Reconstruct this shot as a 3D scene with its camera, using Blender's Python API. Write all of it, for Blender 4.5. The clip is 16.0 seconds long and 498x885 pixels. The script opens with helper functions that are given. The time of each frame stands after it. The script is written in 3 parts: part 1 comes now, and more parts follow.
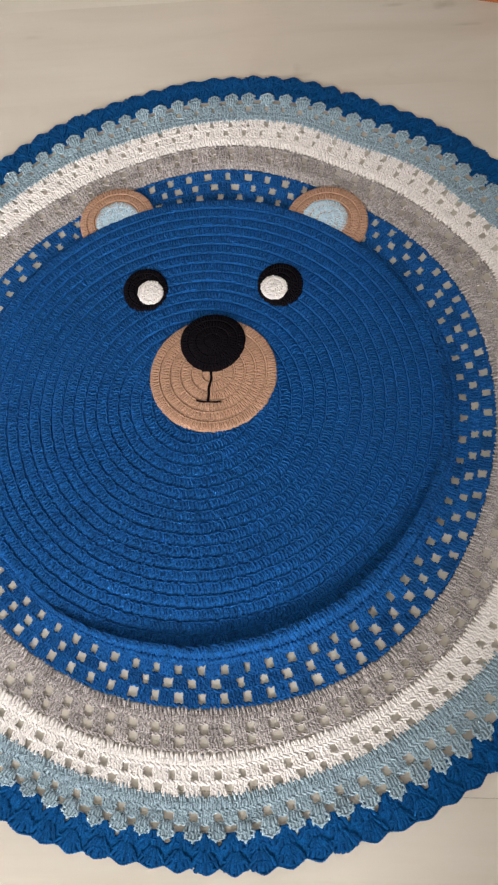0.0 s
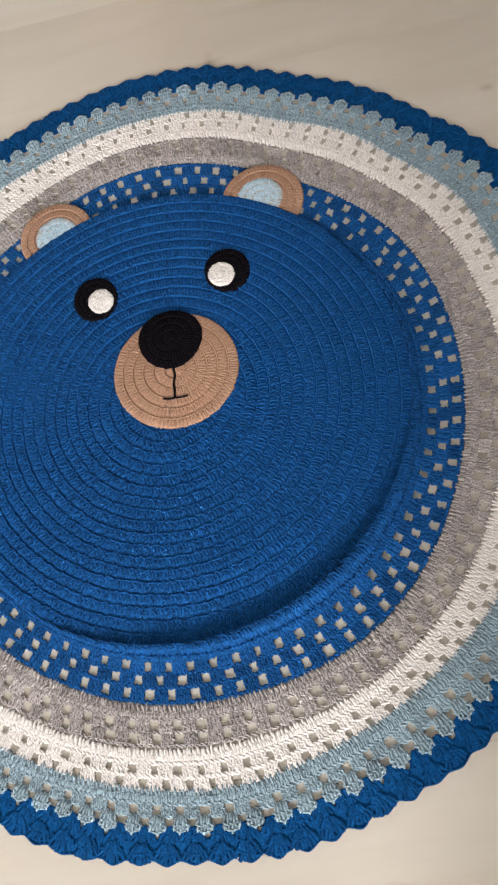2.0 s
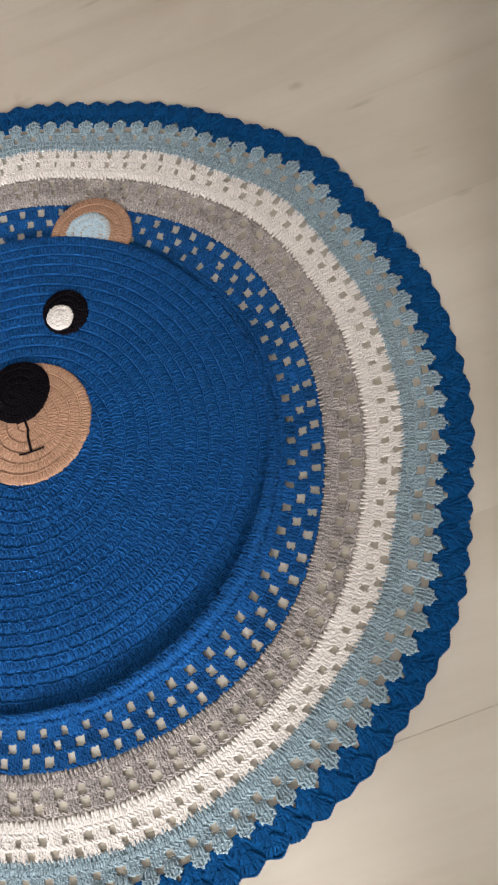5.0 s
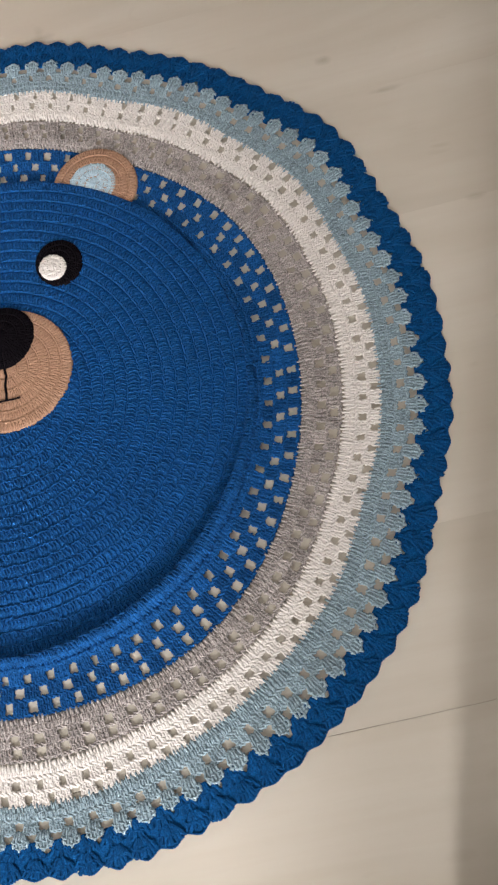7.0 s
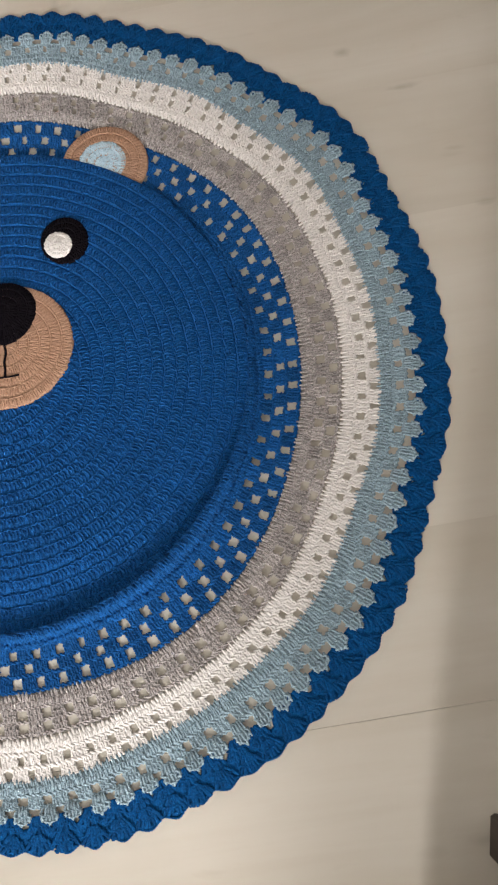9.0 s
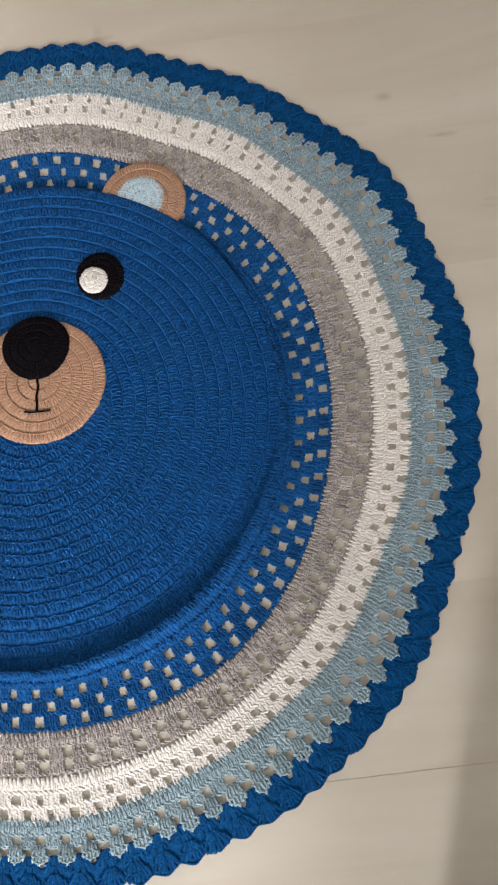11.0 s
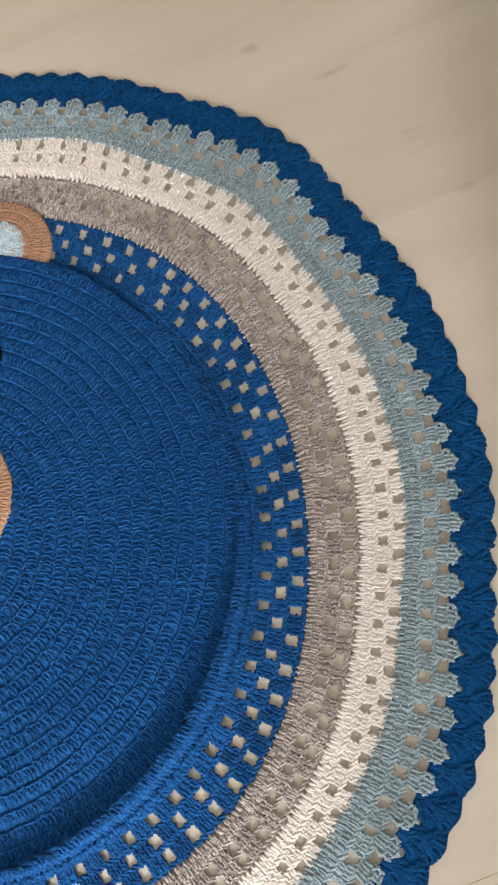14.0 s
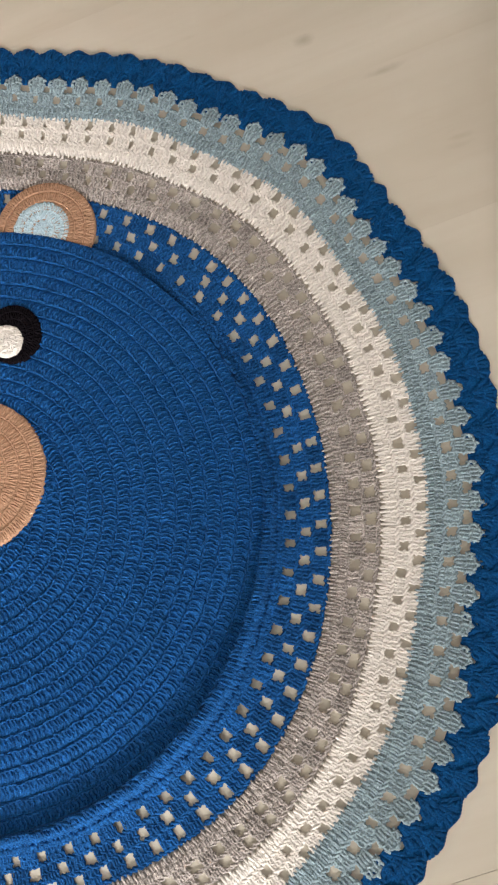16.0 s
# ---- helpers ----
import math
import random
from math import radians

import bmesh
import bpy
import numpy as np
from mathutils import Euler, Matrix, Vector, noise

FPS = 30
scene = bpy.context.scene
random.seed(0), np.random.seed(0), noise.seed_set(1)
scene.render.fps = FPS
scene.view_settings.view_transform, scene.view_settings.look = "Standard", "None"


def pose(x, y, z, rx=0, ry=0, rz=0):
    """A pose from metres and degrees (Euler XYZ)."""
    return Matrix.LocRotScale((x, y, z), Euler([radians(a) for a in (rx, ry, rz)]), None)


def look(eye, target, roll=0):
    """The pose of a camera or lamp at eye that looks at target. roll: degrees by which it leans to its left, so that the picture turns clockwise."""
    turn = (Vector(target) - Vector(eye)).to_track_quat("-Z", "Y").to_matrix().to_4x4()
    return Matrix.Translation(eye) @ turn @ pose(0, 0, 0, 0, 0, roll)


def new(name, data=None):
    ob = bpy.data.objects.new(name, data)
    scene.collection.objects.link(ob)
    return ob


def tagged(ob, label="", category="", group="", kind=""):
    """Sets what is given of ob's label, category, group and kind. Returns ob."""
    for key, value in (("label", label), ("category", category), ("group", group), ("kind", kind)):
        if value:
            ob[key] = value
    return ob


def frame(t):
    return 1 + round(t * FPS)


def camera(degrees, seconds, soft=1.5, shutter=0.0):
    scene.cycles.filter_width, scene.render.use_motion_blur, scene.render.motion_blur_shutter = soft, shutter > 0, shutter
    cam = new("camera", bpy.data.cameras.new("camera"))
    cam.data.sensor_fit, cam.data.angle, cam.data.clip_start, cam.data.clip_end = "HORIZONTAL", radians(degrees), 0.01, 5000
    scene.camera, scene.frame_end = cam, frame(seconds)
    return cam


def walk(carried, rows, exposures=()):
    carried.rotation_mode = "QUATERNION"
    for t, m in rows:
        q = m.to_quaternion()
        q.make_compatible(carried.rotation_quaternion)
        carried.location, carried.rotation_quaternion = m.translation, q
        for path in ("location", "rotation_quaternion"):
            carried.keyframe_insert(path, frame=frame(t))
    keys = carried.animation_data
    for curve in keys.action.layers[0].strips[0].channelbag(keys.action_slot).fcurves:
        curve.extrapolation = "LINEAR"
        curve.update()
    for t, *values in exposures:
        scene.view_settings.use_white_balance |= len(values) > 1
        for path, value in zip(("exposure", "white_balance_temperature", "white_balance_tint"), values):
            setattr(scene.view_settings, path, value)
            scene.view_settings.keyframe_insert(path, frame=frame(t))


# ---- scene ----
S = 0.62                       # rug radius in metres
PATH = [
    (0.0, 0.1259, -0.5489, 1.1794, 8.51, -67.32, -15.37),
    (0.5, 0.1423, -0.5450, 1.1716, 9.44, -67.50, -16.79),
    (1, 0.1491, -0.5550, 1.1732, 8.52, -67.45, -17.57),
    (1.5, 0.1500, -0.5647, 1.1646, 8.40, -67.28, -20.00),
    (2, 0.1603, -0.5723, 1.1670, 8.93, -67.36, -25.96),
    (2.5, 0.1643, -0.5810, 1.1666, 8.20, -67.26, -27.72),
    (3, 0.1793, -0.5957, 1.1625, 6.39, -66.98, -28.38),
    (3.5, 0.2141, -0.6036, 1.1558, 4.74, -66.94, -31.65),
    (4, 0.2512, -0.6005, 1.1430, 2.64, -67.32, -32.38),
    (6.5, 0.3084, -0.5595, 1.1257, 2.16, -70.29, -24.12),
    (7, 0.3208, -0.5559, 1.1323, 3.27, -71.31, -23.49),
    (7.5, 0.3219, -0.5469, 1.1343, 2.63, -72.14, -21.49),
    (8, 0.3140, -0.5382, 1.1362, 1.37, -72.83, -19.37),
    (8.5, 0.3079, -0.5307, 1.1403, 0.91, -73.24, -18.42),
    (11, 0.2889, -0.4559, 1.1715, 1.97, -73.66, -16.47),
    (11.5, 0.2573, -0.3938, 1.1389, -0.16, -73.59, -16.39),
    (12, 0.2594, -0.3307, 1.0499, -3.79, -73.45, -13.33),
    (12.5, 0.3031, -0.3151, 0.9793, -2.28, -73.61, -15.86),
    (13, 0.3364, -0.3263, 0.9581, -1.77, -73.65, -21.63),
    (13.5, 0.3554, -0.3492, 0.9491, -0.77, -73.60, -27.68),
    (14, 0.3612, -0.3583, 0.9450, 0.96, -73.44, -31.44),
    (14.5, 0.3514, -0.3530, 0.9481, 1.82, -73.64, -33.06),
    (15, 0.3641, -0.3383, 0.9587, 5.25, -73.80, -36.16),
    (15.5, 0.3769, -0.3423, 0.9637, 6.25, -74.15, -36.46),
    (16, 0.3727, -0.3123, 0.9798, 10.96, -75.51, -37.50),
]
cam = camera(31.415, 16.0, soft=2.3)
walk(cam, [(t, pose(x, y, z, 90 + pitch, 0, yaw) @ pose(0, 0, 0, 0, 0, roll)) for t, x, y, z, yaw, pitch, roll in PATH],
     exposures=[(0.0, 0.03, 6400, 10), (2.0, 0.06, 6400, 10), (3.5, 0.14, 6550, 10), (4.5, 0.08, 6500, 10), (7.0, 0.06, 6450, 11), (8.5, 0.04, 6450, 10), (11.5, 0.10, 6400, 9), (12.5, 0.28, 6800, 10), (16.0, 0.28, 6750, 9)])

# ---- light ----
TURN = -7.12                   # the floorboards' direction
ROOM = pose(0, 0, 0, 0, 0, TURN)
world = bpy.data.worlds.new("world")
scene.world = world
world.use_nodes = True
wn = world.node_tree.nodes
sky = wn.new("ShaderNodeTexSky")
sky.sky_type, sky.sun_disc, sky.sun_elevation, sky.sun_rotation = "NISHITA", False, radians(40), radians(200)
wn["Background"].inputs["Strength"].default_value = 0.10
world.node_tree.links.new(sky.outputs["Color"], wn["Background"].inputs["Color"])
U0, U1, V0, V1, HIGH = -2.3, 2.3, -4.90, 1.50, 3.6
WINDOWS = [(-1.08, -0.72, 214.0), (-0.14, 0.88, 220.0)]   # windows in the south wall: u from, to, power of the daylight
SILL, HEAD = 1.40, 3.35
for a, b, power in WINDOWS:
    win = bpy.data.lights.new("window_light", "AREA")
    win.shape, win.size, win.size_y, win.energy, win.color = "RECTANGLE", b - a, HEAD - SILL, power, (1.0, 0.985, 0.965)
    wl = new("window_light", win)
    wl.matrix_world = ROOM @ look(((a + b) / 2, V0 - 0.06, (SILL + HEAD) / 2), ((a + b) / 2, 0, 1.5))


# ---- materials ----
def shader(name, rough=0.8, sheen=0.0, spec=0.5):
    m = bpy.data.materials.new(name)
    m.use_nodes = True
    nt = m.node_tree
    b = nt.nodes["Principled BSDF"]
    b.inputs["Roughness"].default_value = rough
    b.inputs["Sheen Weight"].default_value = sheen
    b.inputs["Specular IOR Level"].default_value = spec
    return m, nt, b


def node(nt, kind, **kw):
    n = nt.nodes.new(kind)
    for k, v in kw.items():
        n.inputs[k.replace("_", " ")].default_value = v
    return n


def ramp(nt, fac, stops):
    r = nt.nodes.new("ShaderNodeValToRGB")
    el = r.color_ramp.elements
    while len(el) < len(stops):
        el.new(0.5)
    for e, (p, c) in zip(el, stops):
        e.position, e.color = p, (*c, 1)
    nt.links.new(fac, r.inputs["Fac"])
    return r.outputs["Color"]


def maths(nt, op, a, b=0.0):
    n = nt.nodes.new("ShaderNodeMath")
    n.operation = op
    for i, v in enumerate((a, b)):
        if isinstance(v, (int, float)):
            n.inputs[i].default_value = v
        else:
            nt.links.new(v, n.inputs[i])
    return n.outputs[0]


def mixed(nt, fac, a, b, blend="MIX"):
    n = nt.nodes.new("ShaderNodeMix")
    n.data_type, n.blend_type = "RGBA", blend
    for i, v in ((0, fac), (6, a), (7, b)):
        if isinstance(v, (int, float)):
            n.inputs[i].default_value = v
        elif isinstance(v, tuple):
            n.inputs[i].default_value = (*v, 1)
        else:
            nt.links.new(v, n.inputs[i])
    return n.outputs[2]


def yarn(name, colour, vary=0.12, rough=0.95, sheen=0.012, gloss=0.09, pit_shade=0.5):
    """Cotton yarn: each strand a little lighter or darker, plies and fibres as fine relief with the shade of their pits
    put into the colour, soft fading over some 10 cm.
    """
    m, nt, b = shader(name, rough, sheen, gloss)
    geo = nt.nodes.new("ShaderNodeNewGeometry")
    info = nt.nodes.new("ShaderNodeObjectInfo")
    both = maths(nt, "FRACT", maths(nt, "ADD", geo.outputs["Random Per Island"], info.outputs["Random"]))
    big = node(nt, "ShaderNodeTexNoise", Scale=11.0, Detail=3.0)
    ply = node(nt, "ShaderNodeTexNoise", Scale=520.0, Detail=3.0, Roughness=0.7)
    for n in (big, ply):
        nt.links.new(geo.outputs["Position"], n.inputs["Vector"])
    lo, hi = tuple(c * (1 - vary) for c in colour), tuple(min(1, c * (1 + vary)) for c in colour)
    col = mixed(nt, both, lo, hi)
    col = mixed(nt, maths(nt, "MULTIPLY", big.outputs["Fac"], 0.3), col, tuple(c * 0.8 for c in colour))
    # hollows of the relief noise darkened: shade between plies put into the colour
    tone = ramp(nt, ply.outputs["Fac"], [(0.36, (1 - pit_shade,) * 3), (0.60, (1.0,) * 3)])
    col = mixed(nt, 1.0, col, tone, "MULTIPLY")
    nt.links.new(col, b.inputs["Base Color"])
    bump = node(nt, "ShaderNodeBump", Strength=0.8, Distance=0.0012)
    nt.links.new(ply.outputs["Fac"], bump.inputs["Height"])
    nt.links.new(bump.outputs["Normal"], b.inputs["Normal"])
    return m


BLUE = yarn("blue_yarn", (0.0105, 0.099, 0.326), 0.24, pit_shade=0.64)
DEEP = yarn("deep_blue_yarn", (0.0026, 0.068, 0.222), 0.22, 0.8, 0.004, 0.07, pit_shade=0.55)
GREY = yarn("grey_yarn", (0.53, 0.478, 0.464), 0.22, pit_shade=0.60)
WHITE = yarn("white_yarn", (0.79, 0.742, 0.712), 0.05, pit_shade=0.14)
PALE = yarn("pale_blue_yarn", (0.365, 0.480, 0.550), 0.12, pit_shade=0.54)
TAN = yarn("tan_yarn", (0.45, 0.268, 0.18), 0.06, pit_shade=0.28)
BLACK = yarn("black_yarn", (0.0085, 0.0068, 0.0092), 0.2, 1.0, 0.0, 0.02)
LINING = yarn("light_blue_yarn", (0.50, 0.66, 0.77), 0.06, pit_shade=0.3)


# knots and smudges of the boards: place, half length and half width in metres, strength
KNOTS = [(0.607, 0.366, 0.016, 0.010, 0.55), (0.672, 0.277, 0.030, 0.006, 0.45), (0.204, 0.605, 0.030, 0.010, 0.5), (0.205, 0.618, 0.012, 0.016, 0.35),
         (0.474, 0.712, 0.022, 0.012, 0.5), (0.502, 0.660, 0.030, 0.005, 0.4), (0.392, 0.730, 0.030, 0.006, 0.4), (0.725, 0.055, 0.018, 0.006, 0.3),
         (-0.265, 0.790, 0.030, 0.008, 0.25), (0.43, -0.735, 0.025, 0.010, 0.3)]


def laminate():
    """Pale washed oak boards: long streaks along the board, faint cathedral grain, grey-brown knots."""
    m, nt, b = shader("pale_oak_laminate", 0.42, 0.0, 0.35)
    co = nt.nodes.new("ShaderNodeTexCoord")
    info = nt.nodes.new("ShaderNodeObjectInfo")
    off = nt.nodes.new("ShaderNodeVectorMath")
    off.operation = "ADD"
    shift = nt.nodes.new("ShaderNodeCombineXYZ")
    for i, k in enumerate((37.0, 11.0, 5.0)):
        nt.links.new(maths(nt, "MULTIPLY", info.outputs["Random"], k), shift.inputs[i])
    nt.links.new(co.outputs["Object"], off.inputs[0])
    nt.links.new(shift.outputs[0], off.inputs[1])

    def stretched(sx, sy):
        mp = nt.nodes.new("ShaderNodeMapping")
        mp.inputs["Scale"].default_value = (sx, sy, 1)
        nt.links.new(off.outputs[0], mp.inputs["Vector"])
        return mp.outputs[0]

    grain = node(nt, "ShaderNodeTexNoise", Scale=1.0, Detail=6.0, Roughness=0.6, Distortion=0.4)
    nt.links.new(stretched(6, 90), grain.inputs["Vector"])
    cloud = node(nt, "ShaderNodeTexNoise", Scale=1.0, Detail=3.0, Distortion=0.8)
    nt.links.new(stretched(2.2, 9), cloud.inputs["Vector"])
    knot = node(nt, "ShaderNodeTexNoise", Scale=1.0, Detail=2.0, Distortion=1.2)
    nt.links.new(stretched(7, 17), knot.inputs["Vector"])
    col = ramp(nt, cloud.outputs["Fac"], [(0.3, (0.470, 0.422, 0.352)), (0.7, (0.540, 0.497, 0.432))])
    col = mixed(nt, maths(nt, "MULTIPLY", ramp(nt, grain.outputs["Fac"], [(0.45, (0, 0, 0)), (0.75, (1, 1, 1))]), 0.16), col, (0.44, 0.37, 0.29))
    col = mixed(nt, maths(nt, "MULTIPLY", ramp(nt, knot.outputs["Fac"], [(0.68, (0, 0, 0)), (0.80, (1, 1, 1))]), 0.3), col, (0.33, 0.27, 0.20))
    # single knots, where the boards show them
    geo = nt.nodes.new("ShaderNodeNewGeometry")
    for x, y, rx, ry, dark in KNOTS:
        mp = nt.nodes.new("ShaderNodeMapping")
        mp.vector_type = "TEXTURE"
        mp.inputs["Location"].default_value = (x, y, 0)
        mp.inputs["Rotation"].default_value = (0, 0, radians(TURN))
        mp.inputs["Scale"].default_value = (rx, ry, 1)
        wob = node(nt, "ShaderNodeTexNoise", Scale=30.0, Detail=3.0)
        nt.links.new(geo.outputs["Position"], mp.inputs["Vector"])
        nt.links.new(geo.outputs["Position"], wob.inputs["Vector"])
        ln = nt.nodes.new("ShaderNodeVectorMath")
        ln.operation = "LENGTH"
        nt.links.new(mp.outputs[0], ln.inputs[0])
        d = maths(nt, "ADD", ln.outputs["Value"], maths(nt, "MULTIPLY", maths(nt, "SUBTRACT", wob.outputs["Fac"], 0.5), 1.6))
        spot = ramp(nt, d, [(0.15, (1, 1, 1)), (1.0, (0, 0, 0))])
        col = mixed(nt, maths(nt, "MULTIPLY", spot, dark), col, (0.30, 0.255, 0.195))
    tone = maths(nt, "ADD", maths(nt, "MULTIPLY", info.outputs["Random"], 0.05), 0.975)
    hsv = nt.nodes.new("ShaderNodeHueSaturation")
    nt.links.new(tone, hsv.inputs["Value"])
    nt.links.new(col, hsv.inputs["Color"])
    nt.links.new(hsv.outputs["Color"], b.inputs["Base Color"])
    nt.links.new(maths(nt, "ADD", maths(nt, "MULTIPLY", grain.outputs["Fac"], 0.16), 0.32), b.inputs["Roughness"])
    bump = node(nt, "ShaderNodeBump", Strength=0.12, Distance=0.0006)
    nt.links.new(grain.outputs["Fac"], bump.inputs["Height"])
    nt.links.new(bump.outputs["Normal"], b.inputs["Normal"])
    return m


def wood(name, light, dark):
    m, nt, b = shader(name, 0.6, 0.0, 0.3)
    co = nt.nodes.new("ShaderNodeTexCoord")
    mp = nt.nodes.new("ShaderNodeMapping")
    mp.inputs["Scale"].default_value = (60, 60, 5)
    nt.links.new(co.outputs["Object"], mp.inputs["Vector"])
    n = node(nt, "ShaderNodeTexNoise", Scale=1.0, Detail=5.0, Distortion=0.8)
    nt.links.new(mp.outputs[0], n.inputs["Vector"])
    nt.links.new(ramp(nt, n.outputs["Fac"], [(0.3, dark), (0.7, light)]), b.inputs["Base Color"])
    return m


def plaster(name, colour):
    m, nt, b = shader(name, 0.9)
    n = node(nt, "ShaderNodeTexNoise", Scale=6.0, Detail=5.0)
    geo = nt.nodes.new("ShaderNodeNewGeometry")
    nt.links.new(geo.outputs["Position"], n.inputs["Vector"])
    nt.links.new(ramp(nt, n.outputs["Fac"], [(0.3, tuple(c * 0.95 for c in colour)), (0.7, colour)]), b.inputs["Base Color"])
    return m


BOARD = laminate()
SUB = plaster("screed", (0.10, 0.075, 0.055))
WALL = plaster("white_wall_paint", (0.47, 0.45, 0.43))
CEIL = plaster("white_ceiling_paint", (0.68, 0.675, 0.66))
ORANGE = wood("orange_brown_wood", (0.42, 0.15, 0.05), (0.30, 0.095, 0.03))
DARK = wood("dark_brown_wood", (0.055, 0.038, 0.028), (0.03, 0.02, 0.015))
FRAME = plaster("white_lacquer", (0.78, 0.78, 0.76))
GLASS, gnt, gb = shader("window_glass", 0.02)
gb.inputs["Transmission Weight"].default_value = 1.0


# ---- mesh helpers ----
class Soup:
    """Gathers vertices and faces of many small pieces for one mesh."""

    def __init__(self):
        self.v, self.f, self.n = [], [], 0

    def add(self, verts, faces):
        self.v.append(np.asarray(verts, float).reshape(-1, 3))
        self.f.append(np.asarray(faces, int) + self.n)
        self.n += len(self.v[-1])
        return self

    def tie(self):
        """Runs the yarn on from each strand into the foot of the first piece, so that the whole is one piece of work."""
        starts = np.cumsum([0] + [len(v) for v in self.v])[1:-1]
        self.f.append(np.array([[k, k + 1, 0] for k in starts]))
        return self

    def mesh(self, name, material, smooth=True):
        me = bpy.data.meshes.new(name)
        v = np.concatenate(self.v)
        quads = [f for f in self.f if len(f)]
        loops = np.concatenate([f.ravel() for f in quads])
        total = np.concatenate([np.full(len(f), f.shape[1]) for f in quads])
        me.vertices.add(len(v))
        me.vertices.foreach_set("co", v.astype(np.float32).ravel())
        me.loops.add(len(loops))
        me.loops.foreach_set("vertex_index", loops.astype(np.int32))
        me.polygons.add(len(total))
        me.polygons.foreach_set("loop_start", np.r_[0, np.cumsum(total)[:-1]].astype(np.int32))
        me.polygons.foreach_set("loop_total", total.astype(np.int32))
        me.polygons.foreach_set("use_smooth", np.full(len(total), smooth))
        me.materials.append(material)
        me.update(calc_edges=True)
        me.validate()
        return me


def child(name, me, parent, label="", m=None):
    ob = new(name, me)
    ob.parent = parent
    if m is not None:
        ob.matrix_basis = m
    if label:
        ob["label"] = label
    return ob


def empty(name, label, category, group="", kind=""):
    return tagged(new(name), label, category, group, kind)


def tube(points, radii, sides=5):
    """A strand through points; radii one number or one per point. Open ends are drawn to a tip."""
    p = np.asarray(points, float)
    r = np.broadcast_to(np.asarray(radii, float), (len(p),))
    d = np.gradient(p, axis=0)
    d /= np.linalg.norm(d, axis=1, keepdims=True)
    side = np.cross(d, (0.03, 0.02, 1.0))
    side /= np.linalg.norm(side, axis=1, keepdims=True)
    up = np.cross(side, d)
    a = np.arange(sides) * 2 * np.pi / sides
    v = p[:, None] + r[:, None, None] * (np.cos(a)[None, :, None] * side[:, None] + np.sin(a)[None, :, None] * up[:, None])
    f = [[i * sides + j, i * sides + (j + 1) % sides, (i + 1) * sides + (j + 1) % sides, (i + 1) * sides + j]
         for i in range(len(p) - 1) for j in range(sides)]
    return v.reshape(-1, 3), np.array(f)


def bent(points, n=5):
    """n points on a smooth curve through three or more given ones."""
    p = np.asarray(points, float)
    t = np.linspace(0, 1, len(p))
    s = np.linspace(0, 1, n)
    k = len(p) - 1
    return np.stack([np.polyval(np.polyfit(t, p[:, i], min(k, 3)), s) for i in range(3)], 1)


def dome(w, h, top, cx=0.0, cy=0.0, n=12, power=0.75):
    """A soft pad, w by h, with rounded rim, sunk a little below its base."""
    a = np.arange(n) * 2 * np.pi / n
    c, s = np.cos(a), np.sin(a)
    ring = np.stack([np.sign(c) * abs(c) ** power * w / 2 + cx, np.sign(s) * abs(s) ** power * h / 2 + cy], 1)
    rows = [(1.0, -0.001), (0.97, top * 0.5), (0.8, top * 0.9), (0.4, top)]
    v = np.concatenate([np.c_[(ring - (cx, cy)) * k + (cx, cy), np.full(n, z)] for k, z in rows])
    f = [[i * n + j, i * n + (j + 1) % n, (i + 1) * n + (j + 1) % n, (i + 1) * n + j] for i in range(3) for j in range(n)]
    v = np.r_[v, [[cx, cy, top]]]
    m = len(v) - 1
    f += [[3 * n + j, 3 * n + (j + 1) % n, m, m] for j in range(n)]
    return v, f


def pad(soup, *a, **k):
    v, f = dome(*a, **k)
    base = soup.n
    soup.v.append(np.asarray(v))
    soup.n += len(v)
    quads = [q for q in f if q[2] != q[3]]
    tris = [q[:3] for q in f if q[2] == q[3]]
    soup.f += [np.array(quads) + base, np.array(tris) + base]


def box(soup, x0, y0, z0, x1, y1, z1, e=0.0):
    """A box with its upright and top edges eased by e."""
    if e == 0:
        v = [(x, y, z) for z in (z0, z1) for x, y in ((x0, y0), (x1, y0), (x1, y1), (x0, y1))]
        soup.add(v, [[0, 3, 2, 1], [4, 5, 6, 7], [0, 1, 5, 4], [1, 2, 6, 5], [2, 3, 7, 6], [3, 0, 4, 7]])
        return
    def ring(i, z):
        return [(x0 + i + e, y0 + i, z), (x1 - i - e, y0 + i, z), (x1 - i, y0 + i + e, z), (x1 - i, y1 - i - e, z),
                (x1 - i - e, y1 - i, z), (x0 + i + e, y1 - i, z), (x0 + i, y1 - i - e, z), (x0 + i, y0 + i + e, z)]
    v = ring(0, z0) + ring(0, z1 - e) + ring(e, z1)
    base = soup.n
    soup.v.append(np.array(v))
    soup.n += len(v)
    soup.f += [np.array([[k * 8 + j, k * 8 + (j + 1) % 8, k * 8 + 8 + (j + 1) % 8, k * 8 + 8 + j] for k in (0, 1) for j in range(8)]) + base,
               np.array([list(range(16, 24)), list(range(7, -1, -1))]) + base]


# ---- the room ----
def structure(name, soup, material, label, category, m=ROOM, smooth=False):
    ob = new(name, soup.mesh(name, material, smooth))
    ob.matrix_basis = m
    return tagged(ob, label, category, kind="structure")


